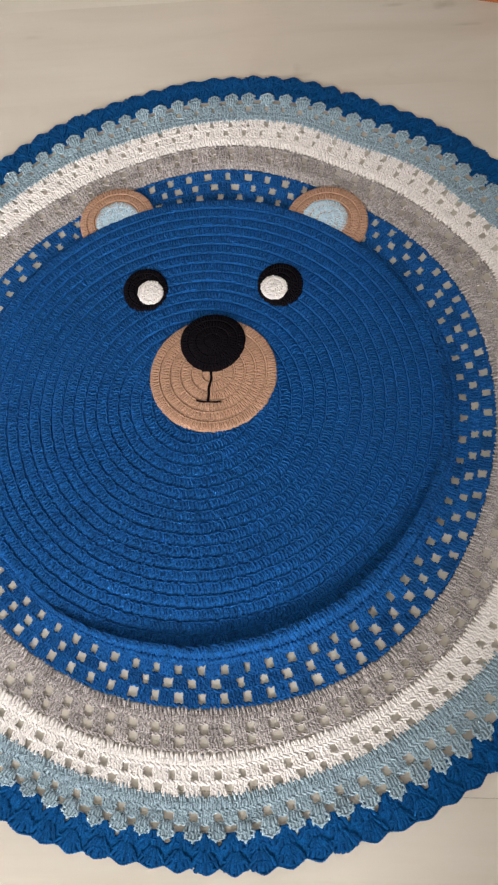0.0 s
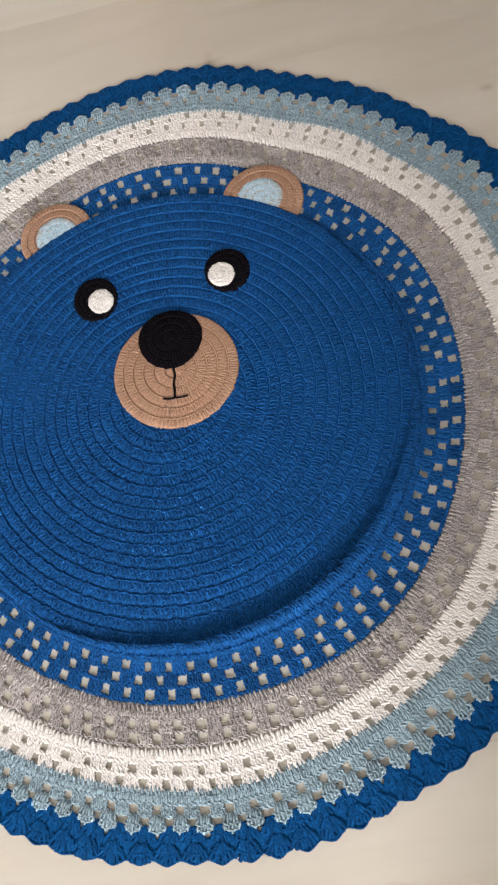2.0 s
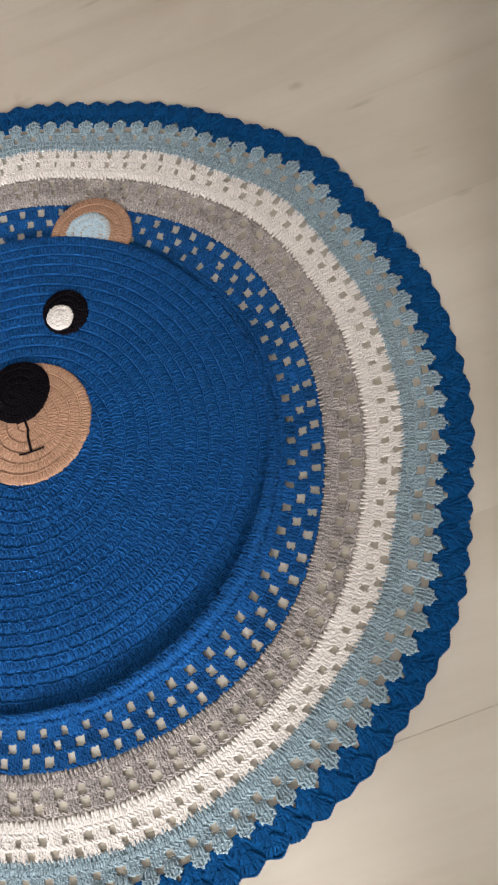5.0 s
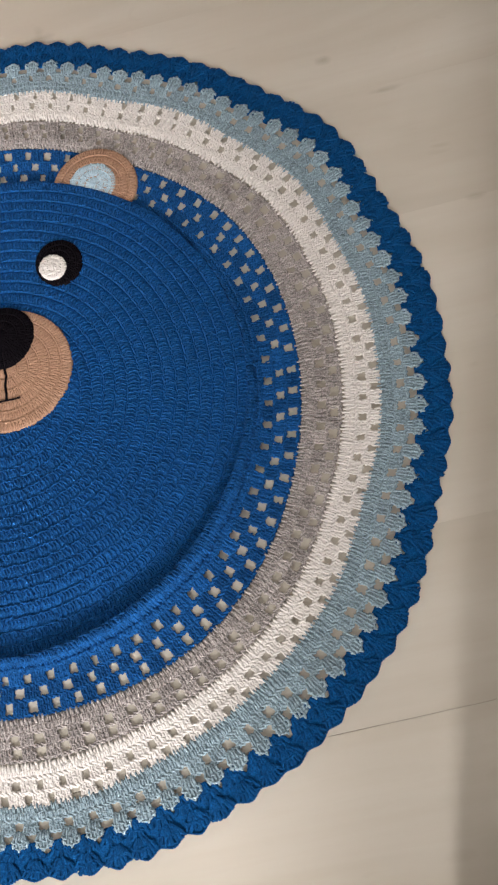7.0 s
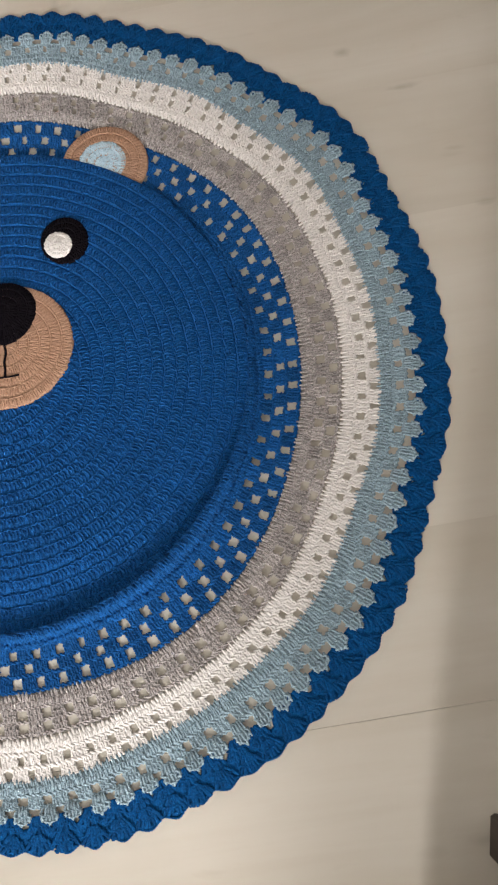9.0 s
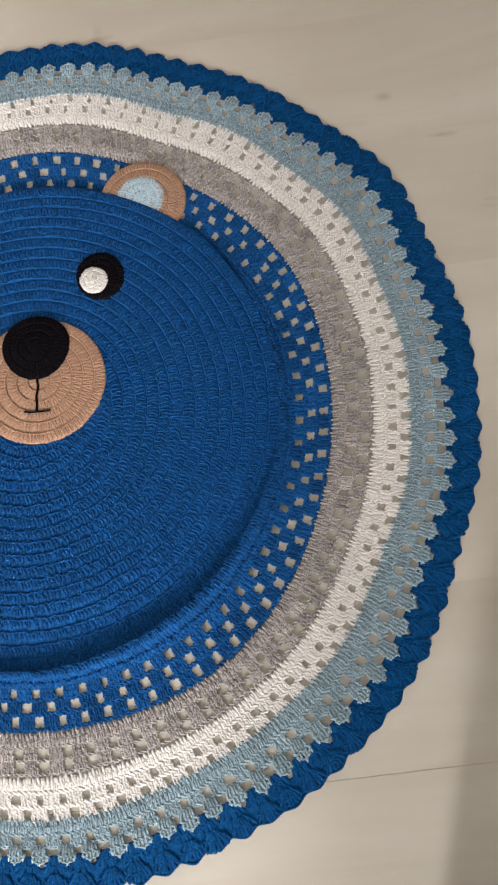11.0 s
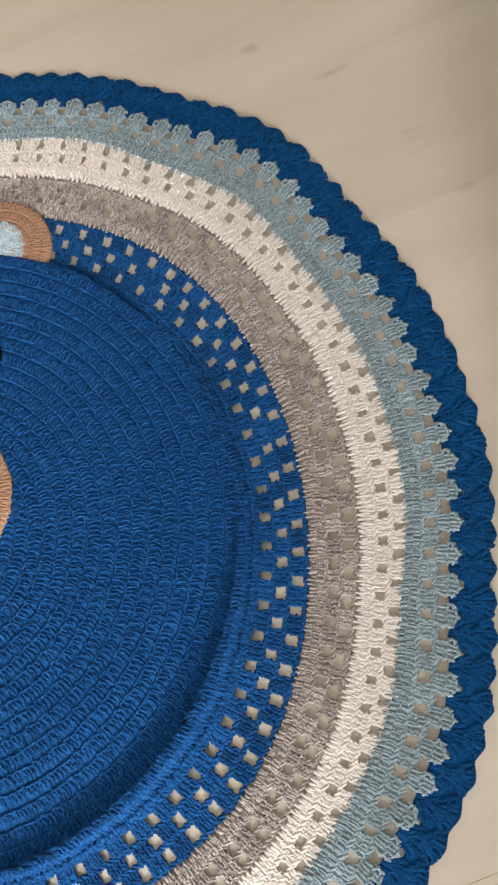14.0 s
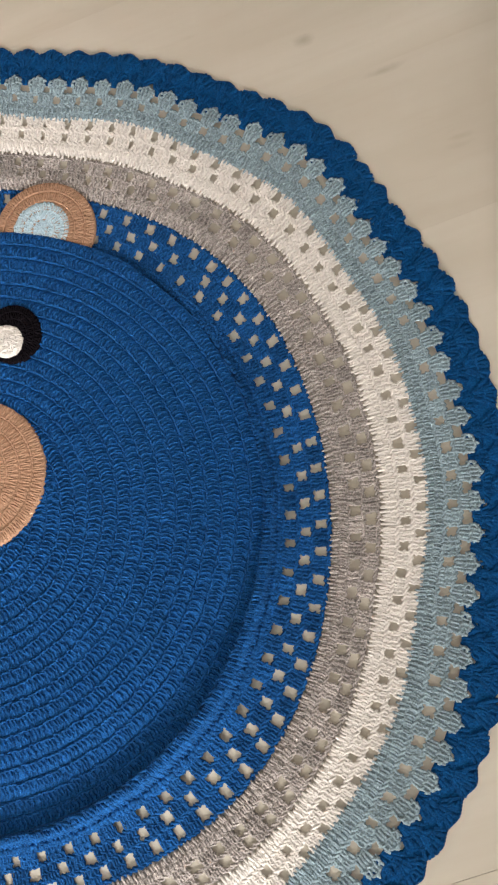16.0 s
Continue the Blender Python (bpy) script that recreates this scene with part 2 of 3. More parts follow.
T = 0.15
sub = Soup()
box(sub, U0 - T, V0 - T, -0.10, U1 + T, V1 + T, -0.010)
floor = structure("floor", sub, SUB, "pale washed oak laminate boards laid in rows", "floor")
lid = Soup()
box(lid, U0 - T, V0 - T, HIGH, U1 + T, V1 + T, HIGH + 0.12)
structure("ceiling", lid, CEIL, "plain white painted ceiling", "ceiling")
for name, q in (("wall_north", (U0 - T, V1, U1 + T, V1 + T)), ("wall_east", (U1, V0, U1 + T, V1)), ("wall_west", (U0 - T, V0, U0, V1))):
    w = Soup()
    box(w, q[0], q[1], -0.05, q[2], q[3], HIGH)
    structure(name, w, WALL, "plain off-white painted wall", "wall")
w = Soup()
ends = [U0 - T] + [k for a, b, _ in WINDOWS for k in (a, b)] + [U1 + T]
for a, b in zip(ends[::2], ends[1::2]):
    box(w, a, V0 - T, -0.05, b, V0, HIGH)
for a, b, _ in WINDOWS:
    box(w, a, V0 - T, -0.05, b, V0, SILL)
    box(w, a, V0 - T, HEAD, b, V0, HIGH)
structure("wall_south", w, WALL, "off-white painted wall with two windows", "wall")
for i, (a, b, _) in enumerate(WINDOWS):
    window = empty("window_%d" % (i + 1), "white framed window that lets the daylight in", "window", kind="structure")
    window.matrix_basis = ROOM @ pose(0, V0, 0)
    fr = Soup()
    for q in ((a, a + 0.05, SILL, HEAD), (b - 0.05, b, SILL, HEAD), (a + 0.05, b - 0.05, SILL, SILL + 0.05), (a + 0.05, b - 0.05, HEAD - 0.05, HEAD)):
        box(fr, q[0], -0.14, q[2], q[1], -0.09, q[3])
    child("window_frame", fr.mesh("window_frame", FRAME, False), window)
    g = Soup()
    box(g, a + 0.05, -0.118, SILL + 0.05, b - 0.05, -0.112, HEAD - 0.05)
    child("pane", g.mesh("pane", GLASS, False), window).visible_shadow = False

# ---- furniture at the edges of the rug ----
def leg_mesh(name, wide, high, material, e=0.004):
    s = Soup()
    box(s, -wide / 2, -wide / 2, 0, wide / 2, wide / 2, high, e)
    return s.mesh(name, material, False)


def table(name, label, category, m, size, high, leg, inset, material):
    ob = empty(name, label, category)
    ob.matrix_basis = m
    lm = leg_mesh("leg", leg, high - 0.03, material)
    for sx in (-1, 1):
        for sy in (-1, 1):
            child("leg", lm, ob, m=pose(sx * (size[0] / 2 - inset - leg / 2), sy * (size[1] / 2 - inset - leg / 2), 0))
    s = Soup()
    box(s, -size[0] / 2, -size[1] / 2, high - 0.03, size[0] / 2, size[1] / 2, high, 0.006)
    child("tabletop", s.mesh("tabletop", material, False), ob)
    s = Soup()
    i = inset + leg
    box(s, -size[0] / 2 + i, -size[1] / 2 + inset + 0.01, high - 0.11, size[0] / 2 - i, -size[1] / 2 + inset + 0.03, high - 0.03)
    child("apron", s.mesh("apron", material, False), ob)
    return ob


table("coffee_table", "orange-brown wooden table standing beside the rug", "table", pose(0.412, 0.964, 0, 0, 0, -22), (0.56, 0.42), 0.72, 0.055, 0.02, ORANGE)


def cabinet(m, wide, deep, high, foot):
    """Its origin is its near corner on the floor; it runs along +x and -y from there."""
    ob = empty("cabinet", "unseen dark brown cabinet on short legs, added to shade the floor", "cabinet")
    ob.matrix_basis = m
    lm = leg_mesh("leg", 0.05, foot, DARK, 0.006)
    for x in (0.03, wide - 0.03):
        for y in (-0.03, -deep + 0.03):
            child("leg", lm, ob, m=pose(x, y, 0))
    s = Soup()
    box(s, 0, -deep, foot, wide, 0, high, 0.004)
    child("body", s.mesh("body", DARK, False), ob)
    for k in range(2):
        s = Soup()
        a = k * wide / 2
        box(s, a + 0.004, 0.002, foot + 0.01, a + wide / 2 - 0.004, 0.020, high - 0.01, 0.003)
        door = child("door", s.mesh("door", DARK, False), ob)
        s = Soup()
        x = a + wide / 2 - 0.05 if k == 0 else a + 0.05
        s.add(*tube([(x, 0.035, high * 0.5), (x, 0.04, high * 0.55), (x, 0.035, high * 0.6)], 0.006, 8))
        child("handle", s.mesh("handle", FRAME), door)
    return ob


# added out of view: its corner casts the shadow edge on the floor
cabinet(pose(0.268, -0.927, 0, 0, 0, -21.6), 0.90, 0.42, 2.05, 0.10)
table("stool", "dark brown wooden stool standing beside the rug", "stool", pose(0.446, -0.709, 0, 0, 0, -21.6) @ pose(0.13, -0.10, 0), (0.26, 0.20), 0.42, 0.05, 0.0, DARK)


# ---- the rug's plan ----
# radius of each round, and how the hand-made rounds bulge: cosine and sine of once and twice round; then the bends common to all bands
ROUNDS = [(0.5742, (-0.0216, 0.0158, 0, 0)), (0.587, (-0.0048, -0.0044, -0.0042, 0.0008)), (0.601, (-0.0048, -0.0044, -0.0042, 0.0008)), (0.6757, (-0.0060, -0.0037, -0.0060, 0.0013)),
          (0.7648, (-0.0104, -0.0059, 0.0, 0.0035)), (0.8507, (-0.0077, -0.0039, -0.0044, 0.0048)), (0.9357, (-0.0036, -0.0043, -0.0001, 0.0043)),
          (1.0011, (-0.0041, 0.0015, -0.0008, 0.0044))]
BENDS = (-0.0047, -0.0018, 0.0036, 0.0041, 0.0017, 0.0015, -0.0001, 0.0041, -0.0019, -0.0027)
# how the outer bands ruffle, at three rounds: cosine and sine of once to sixteen times round
FLOW = [(0.0016, 0.0033, 0.0024, 0.0017, 0.0031, 0.0001, 0.0005, -0.0011, -0.0015, -0.0025, -0.0004, -0.0002, 0.0003, 0.0013, -0.0004, -0.0015, -0.0008, -0.0018, -0.0008, 0.0009, -0.001, 0.0008, -0.001, -0.0005, -0.0003, -0.0005, 0.0005, -0.001, 0.0014, -0.0014, 0.0017, -0.0004),
        (0.0009, 0.0019, 0.0003, 0.0001, -0.0019, -0.0004, -0.0004, 0.0007, -0.0003, 0.0002, -0.001, 0.0003, 0.0005, 0.0006, -0.0005, -0.0015, -0.002, -0.0024, -0.0008, -0.0005, -0.0013, 0.0003, -0.0014, -0.0004, 0.0005, -0.0005, 0.001, -0.0007, 0.0018, -0.0005, 0.0024, 0.0002),
        (0.0009, -0.0006, 0.0008, 0.0012, -0.0016, 0.0009, 0.0001, -0.0003, 0.0004, 0.0, -0.0011, 0.0003, -0.0, 0.0004, -0.0002, -0.0007, -0.001, -0.0025, -0.0004, -0.0011, -0.0013, 0.0007, -0.0008, -0.0008, 0.0011, -0.0012, 0.0003, -0.0001, 0.0009, -0.0003, 0.0026, 0.0001)]
RIPPLE_AT = (0.7648, 0.8485, 0.9298, 0.9995)
AROUND = np.linspace(-np.pi, np.pi, 1441)
RIPPLES = [sum(c * f(k * AROUND) for c, (k, f) in zip(row, [(k, f) for k in range(1, 17) for f in (np.cos, np.sin)])) for row in FLOW]
RIPPLES = [0.25 * RIPPLES[0]] + RIPPLES
FX, FY, FR = -0.0216, 0.0158, 0.5742      # the face's own centre and radius
WAVES = np.random.RandomState(4)
LUMPS = [(WAVES.uniform(2, 9), WAVES.uniform(0, 6.3), WAVES.uniform(6, 22), WAVES.uniform(0, 6.3)) for _ in range(7)]


def smooth(a, b, x):
    t = np.clip((x - a) / (b - a), 0, 1)
    return t * t * (3 - 2 * t)


def lumps(rho, th):
    z = 0.0
    for k, p, q, s in LUMPS:
        z = z + np.sin(round(k) * th + p) * np.sin(q * rho + s)
    return z / 7


def lay(rho, th):
    """Plan of the rug, from nominal radius (of 1) and angle to metres."""
    rho, th = np.broadcast_arrays(np.asarray(rho, float), np.asarray(th, float))
    at = [k[0] for k in ROUNDS]
    waves = [f(k * th) for k in (1, 2) for f in (np.cos, np.sin)]
    r = rho.copy()
    for i, wv in enumerate(waves):
        r = r + np.interp(rho, at, [k[1][i] for k in ROUNDS]) * wv
    bend = sum(c * f(k * th) for c, (k, f) in zip(BENDS, [(k, f) for k in (3, 4, 5, 6, 7) for f in (np.cos, np.sin)]))
    r = r + bend * np.interp(rho, (FR, 0.587, 0.601, 0.6757), (0.0, 0.5, 0.5, 1.0))
    rim = np.clip(1 - abs(rho - 0.578) / 0.011, 0, 1)
    r = r + rim * (0.0022 * np.sin(11 * th + 0.6) + 0.0016 * np.sin(19 * th + 2.0) + 0.0008 * np.sin(43 * th))
    if rho.size and rho.max() > 0.70:
        level = np.interp(rho, RIPPLE_AT, (0, 1, 2, 3))
        flow = sum(np.interp(th, AROUND, row, period=2 * np.pi) * np.clip(1 - abs(level - i), 0, 1) for i, row in enumerate(RIPPLES))
        r = r + flow * smooth(0.70, 0.7648, rho)
    # the centre of the face is shifted, so small circles move as a whole
    x, y = r * np.cos(th), r * np.sin(th)
    inner = rho < FR
    near = rho + 0.0030 * lumps(rho * 0.5, th) * smooth(0, 0.25, rho) * (1 - smooth(0.5, 0.57, rho))
    x = np.where(inner, near * np.cos(th) + FX, x)
    y = np.where(inner, near * np.sin(th) + FY, y)
    return x * S, y * S


def sunk(th):
    """How deep the face lies below the fold round it."""
    return np.clip(-0.05 + 1.10 * np.cos(th + 1.08), 0, 1)


def face_z(rho, th):
    low = sunk(th)
    return 0.0108 + 0.0006 * (1 - low) + low * (0.0020 * smooth(0.5635, 0.5745, rho) - 0.0100 * smooth(0.410, 0.556, rho)) + 0.0018 * lumps(rho, th) * smooth(0, 0.2, rho) * (1 - smooth(0.48, 0.55, rho))


def band_z(rho, th):
    fold = 0.0011 + sunk(th) * (0.0118 * (1 - smooth(0.5775, 0.5835, rho)) + 0.0075 * (1 - smooth(0.5840, 0.6060, rho)))
    lump = lumps(rho, th)
    ruffle = 0.0005 * (1 + lump) * smooth(0.6, 0.7, rho) * (1 - 0.7 * smooth(0.9, 1, rho))
    ridge = 0.0003 * smooth(0.778, 0.846, rho) * (1 - smooth(0.850, 0.882, rho)) * (1 + 1.2 * lump)
    return fold + ruffle + ridge + 0.0016 * smooth(0.690, 0.708, rho) * (1 - smooth(0.712, 0.735, rho))


def angles(n, c, half=0.0):
    """Where the n-fold pattern of a round falls, with the stretch that the hand gave it."""
    th = np.linspace(-1.2 * np.pi, 1.2 * np.pi, 4001)
    turn = (th + c[0] + c[1] * np.cos(th) + c[2] * np.sin(th) + c[3] * np.cos(2 * th) + c[4] * np.sin(2 * th)) * n / (2 * np.pi)
    first = math.ceil(np.interp(-np.pi, th, turn) - half)
    return np.interp(np.arange(first, first + n) + half, turn, th)


def spread(template, faces, count, r0, height, zf, phase=0.0, jitter=0.10, seed=0, ragged=0.0):
    """Repeats a stitch (metres: along the round, outwards, up) count times round a row that starts at radius r0."""
    rs = np.random.RandomState(seed)
    t = np.asarray(template)
    k = np.arange(count)[:, None]
    pitch = 2 * np.pi * r0 * S / count
    lean = rs.uniform(-1, 1, (count, 1)) * 0.5 * t[None, :, 1] / (height * S)
    th = phase + (k + (t[None, :, 0] / pitch) * rs.uniform(0.8, 1.15, (count, 1)) + jitter * (rs.uniform(-1, 1, (count, 1)) + lean)) * 2 * np.pi / count
    y = t[None, :, 1] * np.where(t[None, :, 1] < 0, 1 + ragged * rs.uniform(-1, 1, (count, 1)), 1.0)
    rho = r0 + (y + 0.08 * height * S * rs.uniform(-1, 1, (count, 1))) / S
    x, y = lay(rho, th)
    z = zf(rho, th) + t[None, :, 2] * (1 + 0.18 * rs.uniform(-1, 1, (count, 1)))
    v = np.stack([x, y, z], -1).reshape(-1, 3)
    f = (np.asarray(faces)[None] + (np.arange(count) * len(t))[:, None, None]).reshape(-1, np.asarray(faces).shape[1])
    return v, f


def bundle(strands, sides=5):
    s = Soup()
    for p, r in strands:
        s.add(*tube(p, r, sides))
    return np.concatenate(s.v), np.concatenate(s.f)


def sheet(soup, r0, r1, zf, steps, lift, count=360):
    """The closed ground of a row; steps are (share of the row, height)."""
    th = np.arange(count) * 2 * np.pi / count
    v = []
    for b, c in steps:
        rho = np.full(count, r0 + b * (r1 - r0))
        x, y = lay(rho, th)
        v.append(np.stack([x, y, zf(rho, th) + c + lift], -1))
    f = [[i * count + j, i * count + (j + 1) % count, (i + 1) * count + (j + 1) % count, (i + 1) * count + j]
         for i in range(len(steps) - 1) for j in range(count)]
    soup.add(np.concatenate(v), np.array(f)[:, ::-1])


PITCH, FINE = 0.0098, 0.0082
def plain_row(soup, r0, r1, zf, seed, tall=0.0028, sides=5, thick=0.00120):
    """A row of stitches: a raised inner edge of slanted loops, then two files of short strands that lean against each other."""
    h = (r1 - r0) * S
    n = max(7, round(2 * np.pi * (r0 + r1) / 2 / FINE))
    p = 2 * np.pi * max(r0, 0.004) * S / n
    q = 2 * np.pi * r1 * S / n
    m = (p + q) / 2
    sheet(soup, r0, r1, zf, [(0.0, -0.0009), (0.05, 0.0010), (0.15, 0.0015), (0.5, 0.0010), (0.88, 0.0006), (0.96, 0.0000), (1.0, -0.0009)], 0.0, max(24, 2 * n))
    st = [(bent([(-0.20 * p, 0.14 * h, 0.0009), (-0.02 * m, 0.38 * h, 0.0030), (0.14 * m, 0.62 * h, 0.0006)], 4), thick * 1.05),
          (bent([(0.40 * m, 0.44 * h, 0.0006), (0.26 * m, 0.66 * h, 0.0027), (0.04 * q, 0.88 * h, 0.0000)], 4), thick * 0.95),
          (bent([(-0.62 * p, 0.15 * h, 0.0010), (0.0, 0.08 * h, 0.0030), (0.58 * p, 0.14 * h, 0.0010)], 4), thick * 1.0)]
    for k in (0, 1):
        soup.add(*spread(*bundle(st[k:k + 1], sides), n, max(r0, 0.004), r1 - r0, zf, seed * 0.37, 0.34, seed + 150 * k))
    soup.add(*spread(*bundle(st[2:], sides), n, max(r0, 0.004), r1 - r0, zf, seed * 0.37, 0.12, seed + 400))


rug = empty("crochet_rug", "round crocheted rug in blue, grey and white with a bear face", "rug")

# the blue face, 21 rows
face = Soup()
ROW = FR / 21
for i in range(21):
    plain_row(face, i * ROW, (i + 1) * ROW, face_z, i)
th = np.arange(360) * 2 * np.pi / 360
hem = []
for rr, dz in ((FR - 0.001, -0.002), (FR - 0.001, -0.006)):
    x, y = lay(np.full(360, rr), th)
    hem.append(np.stack([x, y, np.maximum(face_z(np.full(360, rr), th) + dz, 0.0005)], -1))
face.add(np.concatenate(hem), [[j, (j + 1) % 360, 360 + (j + 1) % 360, 360 + j] for j in range(360)])
child("face", face.mesh("face", BLUE), rug, "blue crocheted round with raised rows")


# ---- open-work bands ----
def rope(soup, r0, zf, seed, lift=0.0010, thick=0.0015, pitch=0.0105, slant=0.0022):
    n = round(2 * np.pi * r0 / pitch)
    p = 2 * np.pi * r0 * S / n
    st = [(bent([(-0.62 * p, -slant, lift * 0.4), (0, 0, lift * 1.5), (0.62 * p, slant, lift * 0.4)], 4), thick),
          (bent([(-0.5 * p, slant, 0.0), (0, 0.0004, lift * 0.5), (0.5 * p, -slant, 0.0)], 4), thick)]
    soup.add(*spread(*bundle(st), n, r0, 0.01, zf, seed * 0.7, 0.12, seed + 50))


def cord(soup, r, half, zf, seed, pitch=0.0078):
    """A rolled edge: stitches that wrap over it side by side, a little aslant."""
    n = round(2 * np.pi * r / pitch)
    p = 2 * np.pi * r * S / n
    st = [(bent([(-0.30 * p, -half, -0.0016), (-0.05 * p, -0.1 * half, 0.0032), (0.32 * p, half, -0.0010)], 6), p * 0.30),
          (bent([(0.16 * p, -half, -0.0020), (0.40 * p, 0.0, 0.0026), (0.70 * p, half, -0.0012)], 6), p * 0.26)]
    for i, q in enumerate(st):
        soup.add(*spread(*bundle([q]), n, r, 0.006, zf, seed * 0.3, 0.10, seed + 20 * i))


def spiky_row(soup, r0, r1, zf, seed, reach, tall=0.0030, ground=0.0010, plump=1.0):
    """Solid row: upright stitches of two strands side by side; every one reaches back over the colour before it."""
    h = (r1 - r0) * S
    n = round(2 * np.pi * r0 / PITCH)
    p = 2 * np.pi * r0 * S / n
    sheet(soup, r0, r1, zf, [(0.0, -0.002), (0.08, ground), (0.80, ground), (0.90, ground * 0.5), (1.0, -0.002)], 0.0, 2 * n)
    k = reach * h
    w = 0.0014 * plump
    st = [(bent([(-0.12 * p, -k, 0.0010), (-0.24 * p, -0.1 * h, tall), (-0.02 * p, 0.46 * h, 0.0014)], 5), (0.0008, w, w * 1.1, w, w * 0.8)),
          (bent([(0.26 * p, -0.5 * k, 0.0008), (0.16 * p, 0.10 * h, tall * 0.9), (0.36 * p, 0.52 * h, 0.0012)], 5), (0.0008, w, w * 1.1, w, w * 0.8)),
          (bent([(-0.30 * p, 0.36 * h, 0.0012), (-0.16 * p, 0.66 * h, tall), (-0.34 * p, 0.95 * h, 0.0008)], 4), w),
          (bent([(0.12 * p, 0.40 * h, 0.0012), (0.30 * p, 0.68 * h, tall * 0.9), (0.10 * p, 0.95 * h, 0.0008)], 4), w),
          (bent([(-0.42 * p, 0.52 * h, tall * 0.5), (0.0, 0.44 * h, tall * 1.2), (0.42 * p, 0.34 * h, tall * 0.5)], 4), w * 0.7)]
    for i, q in enumerate(st):
        soup.add(*spread(*bundle([q]), n, r0, r1 - r0, zf, seed * 0.41, 0.20, seed + 90 + 40 * i, 0.45))


def cluster_mesh(name, wide, high, material, posts=3, flare=1.12, seed=0, ground=0.0010, plump=1.0, rise=0.9):
    """A block of posts that share one space: each two strands that cross, bound by a slanting loop and closed by a chain on top."""
    rs = np.random.RandomState(seed)
    s = Soup()
    pad(s, wide * 0.90, high * 1.04, ground, 0, high / 2, power=0.45)
    step = wide / posts
    w = step * 0.185 * plump
    for i in range(posts):
        x = (i - (posts - 1) / 2) * step
        f = x * flare

        def strand(x0, y0, x1, y1, up, thick=1.0):
            j = rs.uniform(-1, 1, 6)
            a, b = np.array((x0 + 0.13 * j[0] * step, (y0 + 0.04 * j[1]) * high, 0.0010)), np.array((x1 + 0.13 * j[2] * step, (y1 + 0.04 * j[3]) * high, 0.0010))
            mid = (a + b) / 2 + (0.12 * j[4] * step, 0, rise * up * (1 + 0.25 * j[5]))
            s.add(*tube(bent([a, mid, b], 4), w * thick * rs.uniform(0.85, 1.15), 5))

        strand(x - 0.28 * step, -0.03, x - 0.02 * step, 0.52, 0.0032)
        strand(x + 0.26 * step, -0.03, x + 0.30 * step, 0.48, 0.0028)
        strand(x - 0.24 * step, 0.42, f - 0.20 * step, 0.98, 0.0032)
        strand(x + 0.30 * step, 0.42, f + 0.12 * step, 0.98, 0.0030)
        strand(x - 0.45 * step, 0.56, x + 0.42 * step, 0.34, 0.0046, 0.8)
        strand(f - 0.55 * step, 0.90, f + 0.50 * step, 0.92, 0.0036, 0.85)
    return s.tie().mesh(name, material)


def tip_mesh(name, wide, high, material, seed=0):
    """A fan of a few posts that swells from a narrow foot, closed by a row of loops, with a small pointed knot at its end."""
    rs = np.random.RandomState(seed)
    s = Soup()
    pad(s, wide * 0.80, high * 0.86, 0.0024, 0, high * 0.42, power=0.75)
    w = wide * 0.068

    def strand(p, q, up, thick=1.0):
        j = rs.uniform(-1, 1, 6)
        a = np.array((p[0] * wide, p[1] * high, 0.0012)) + np.array((j[0], j[1], 0)) * wide * 0.03
        b = np.array((q[0] * wide, q[1] * high, 0.0012)) + np.array((j[2], j[3], 0)) * wide * 0.03
        s.add(*tube(bent([a, (a + b) / 2 + (j[4] * wide * 0.03, 0, 0.75 * up * (1 + 0.2 * j[5])), b], 4), w * thick * rs.uniform(0.85, 1.15)))

    for i in range(5):
        k = (i - 2) / 2
        strand((k * 0.30, -0.02), (k * 0.40 + 0.03, 0.46), 0.0032)
        strand((k * 0.42 - 0.05, 0.36), (k * 0.40, 0.84 - 0.08 * k * k), 0.0034)
        if i % 2 == 0:
            strand((k * 0.36 - 0.14, 0.52), (k * 0.36 + 0.14, 0.34), 0.0050, 0.8)
    for i in range(5):
        k = (i - 2) / 2
        strand((k * 0.38 - 0.11, 0.84 - 0.16 * k * k + 0.10 * min(k, 0)), (k * 0.38 + 0.11, 0.84 - 0.16 * k * k - 0.10 * max(k, 0)), 0.0036, 0.95)
    a = rs.uniform(-0.10, 0.12)
    strand((a - 0.10, 0.80), (a + 0.01, 0.97), 0.0022, 0.8)
    strand((a + 0.10, 0.80), (a - 0.01, 0.97), 0.0022, 0.8)
    return s.tie().mesh(name, material)


def ring_of(name, meshes, parent, thetas, r0, zf, lift=0.0, seed=0, wobble=0.04, zoom=0.05, high=0.027, wide=None, flat=1.0):
    rs = np.random.RandomState(seed)
    n = len(thetas)
    for k, t in enumerate(thetas):
        t = t + wobble * rs.uniform(-1, 1) * 2 * np.pi / n
        x, y = lay(r0, t)
        x2, y2 = lay(r0 + high, t)
        a = math.atan2(y2 - y, x2 - x) - math.pi / 2 + rs.uniform(-0.06, 0.06)
        slope = (float(zf(np.float64(r0 + 0.025), t)) - float(zf(np.float64(r0), t))) / (0.025 * S)
        stretch = math.hypot(x2 - x, y2 - y) / (high * S) * math.hypot(1, slope)
        m = Matrix.LocRotScale((float(x), float(y), float(zf(np.float64(r0), t)) + lift), Euler((math.atan(slope), 0, a)),
                               ((1 + zoom * rs.uniform(-1, 1)) * (1 if wide is None else float(wide[k])), stretch * (1 + zoom * rs.uniform(-1, 1)), flat))
        child(name, meshes[k % len(meshes)], parent, m=m)


def circ(r, n):
    return 2 * math.pi * r * S / n


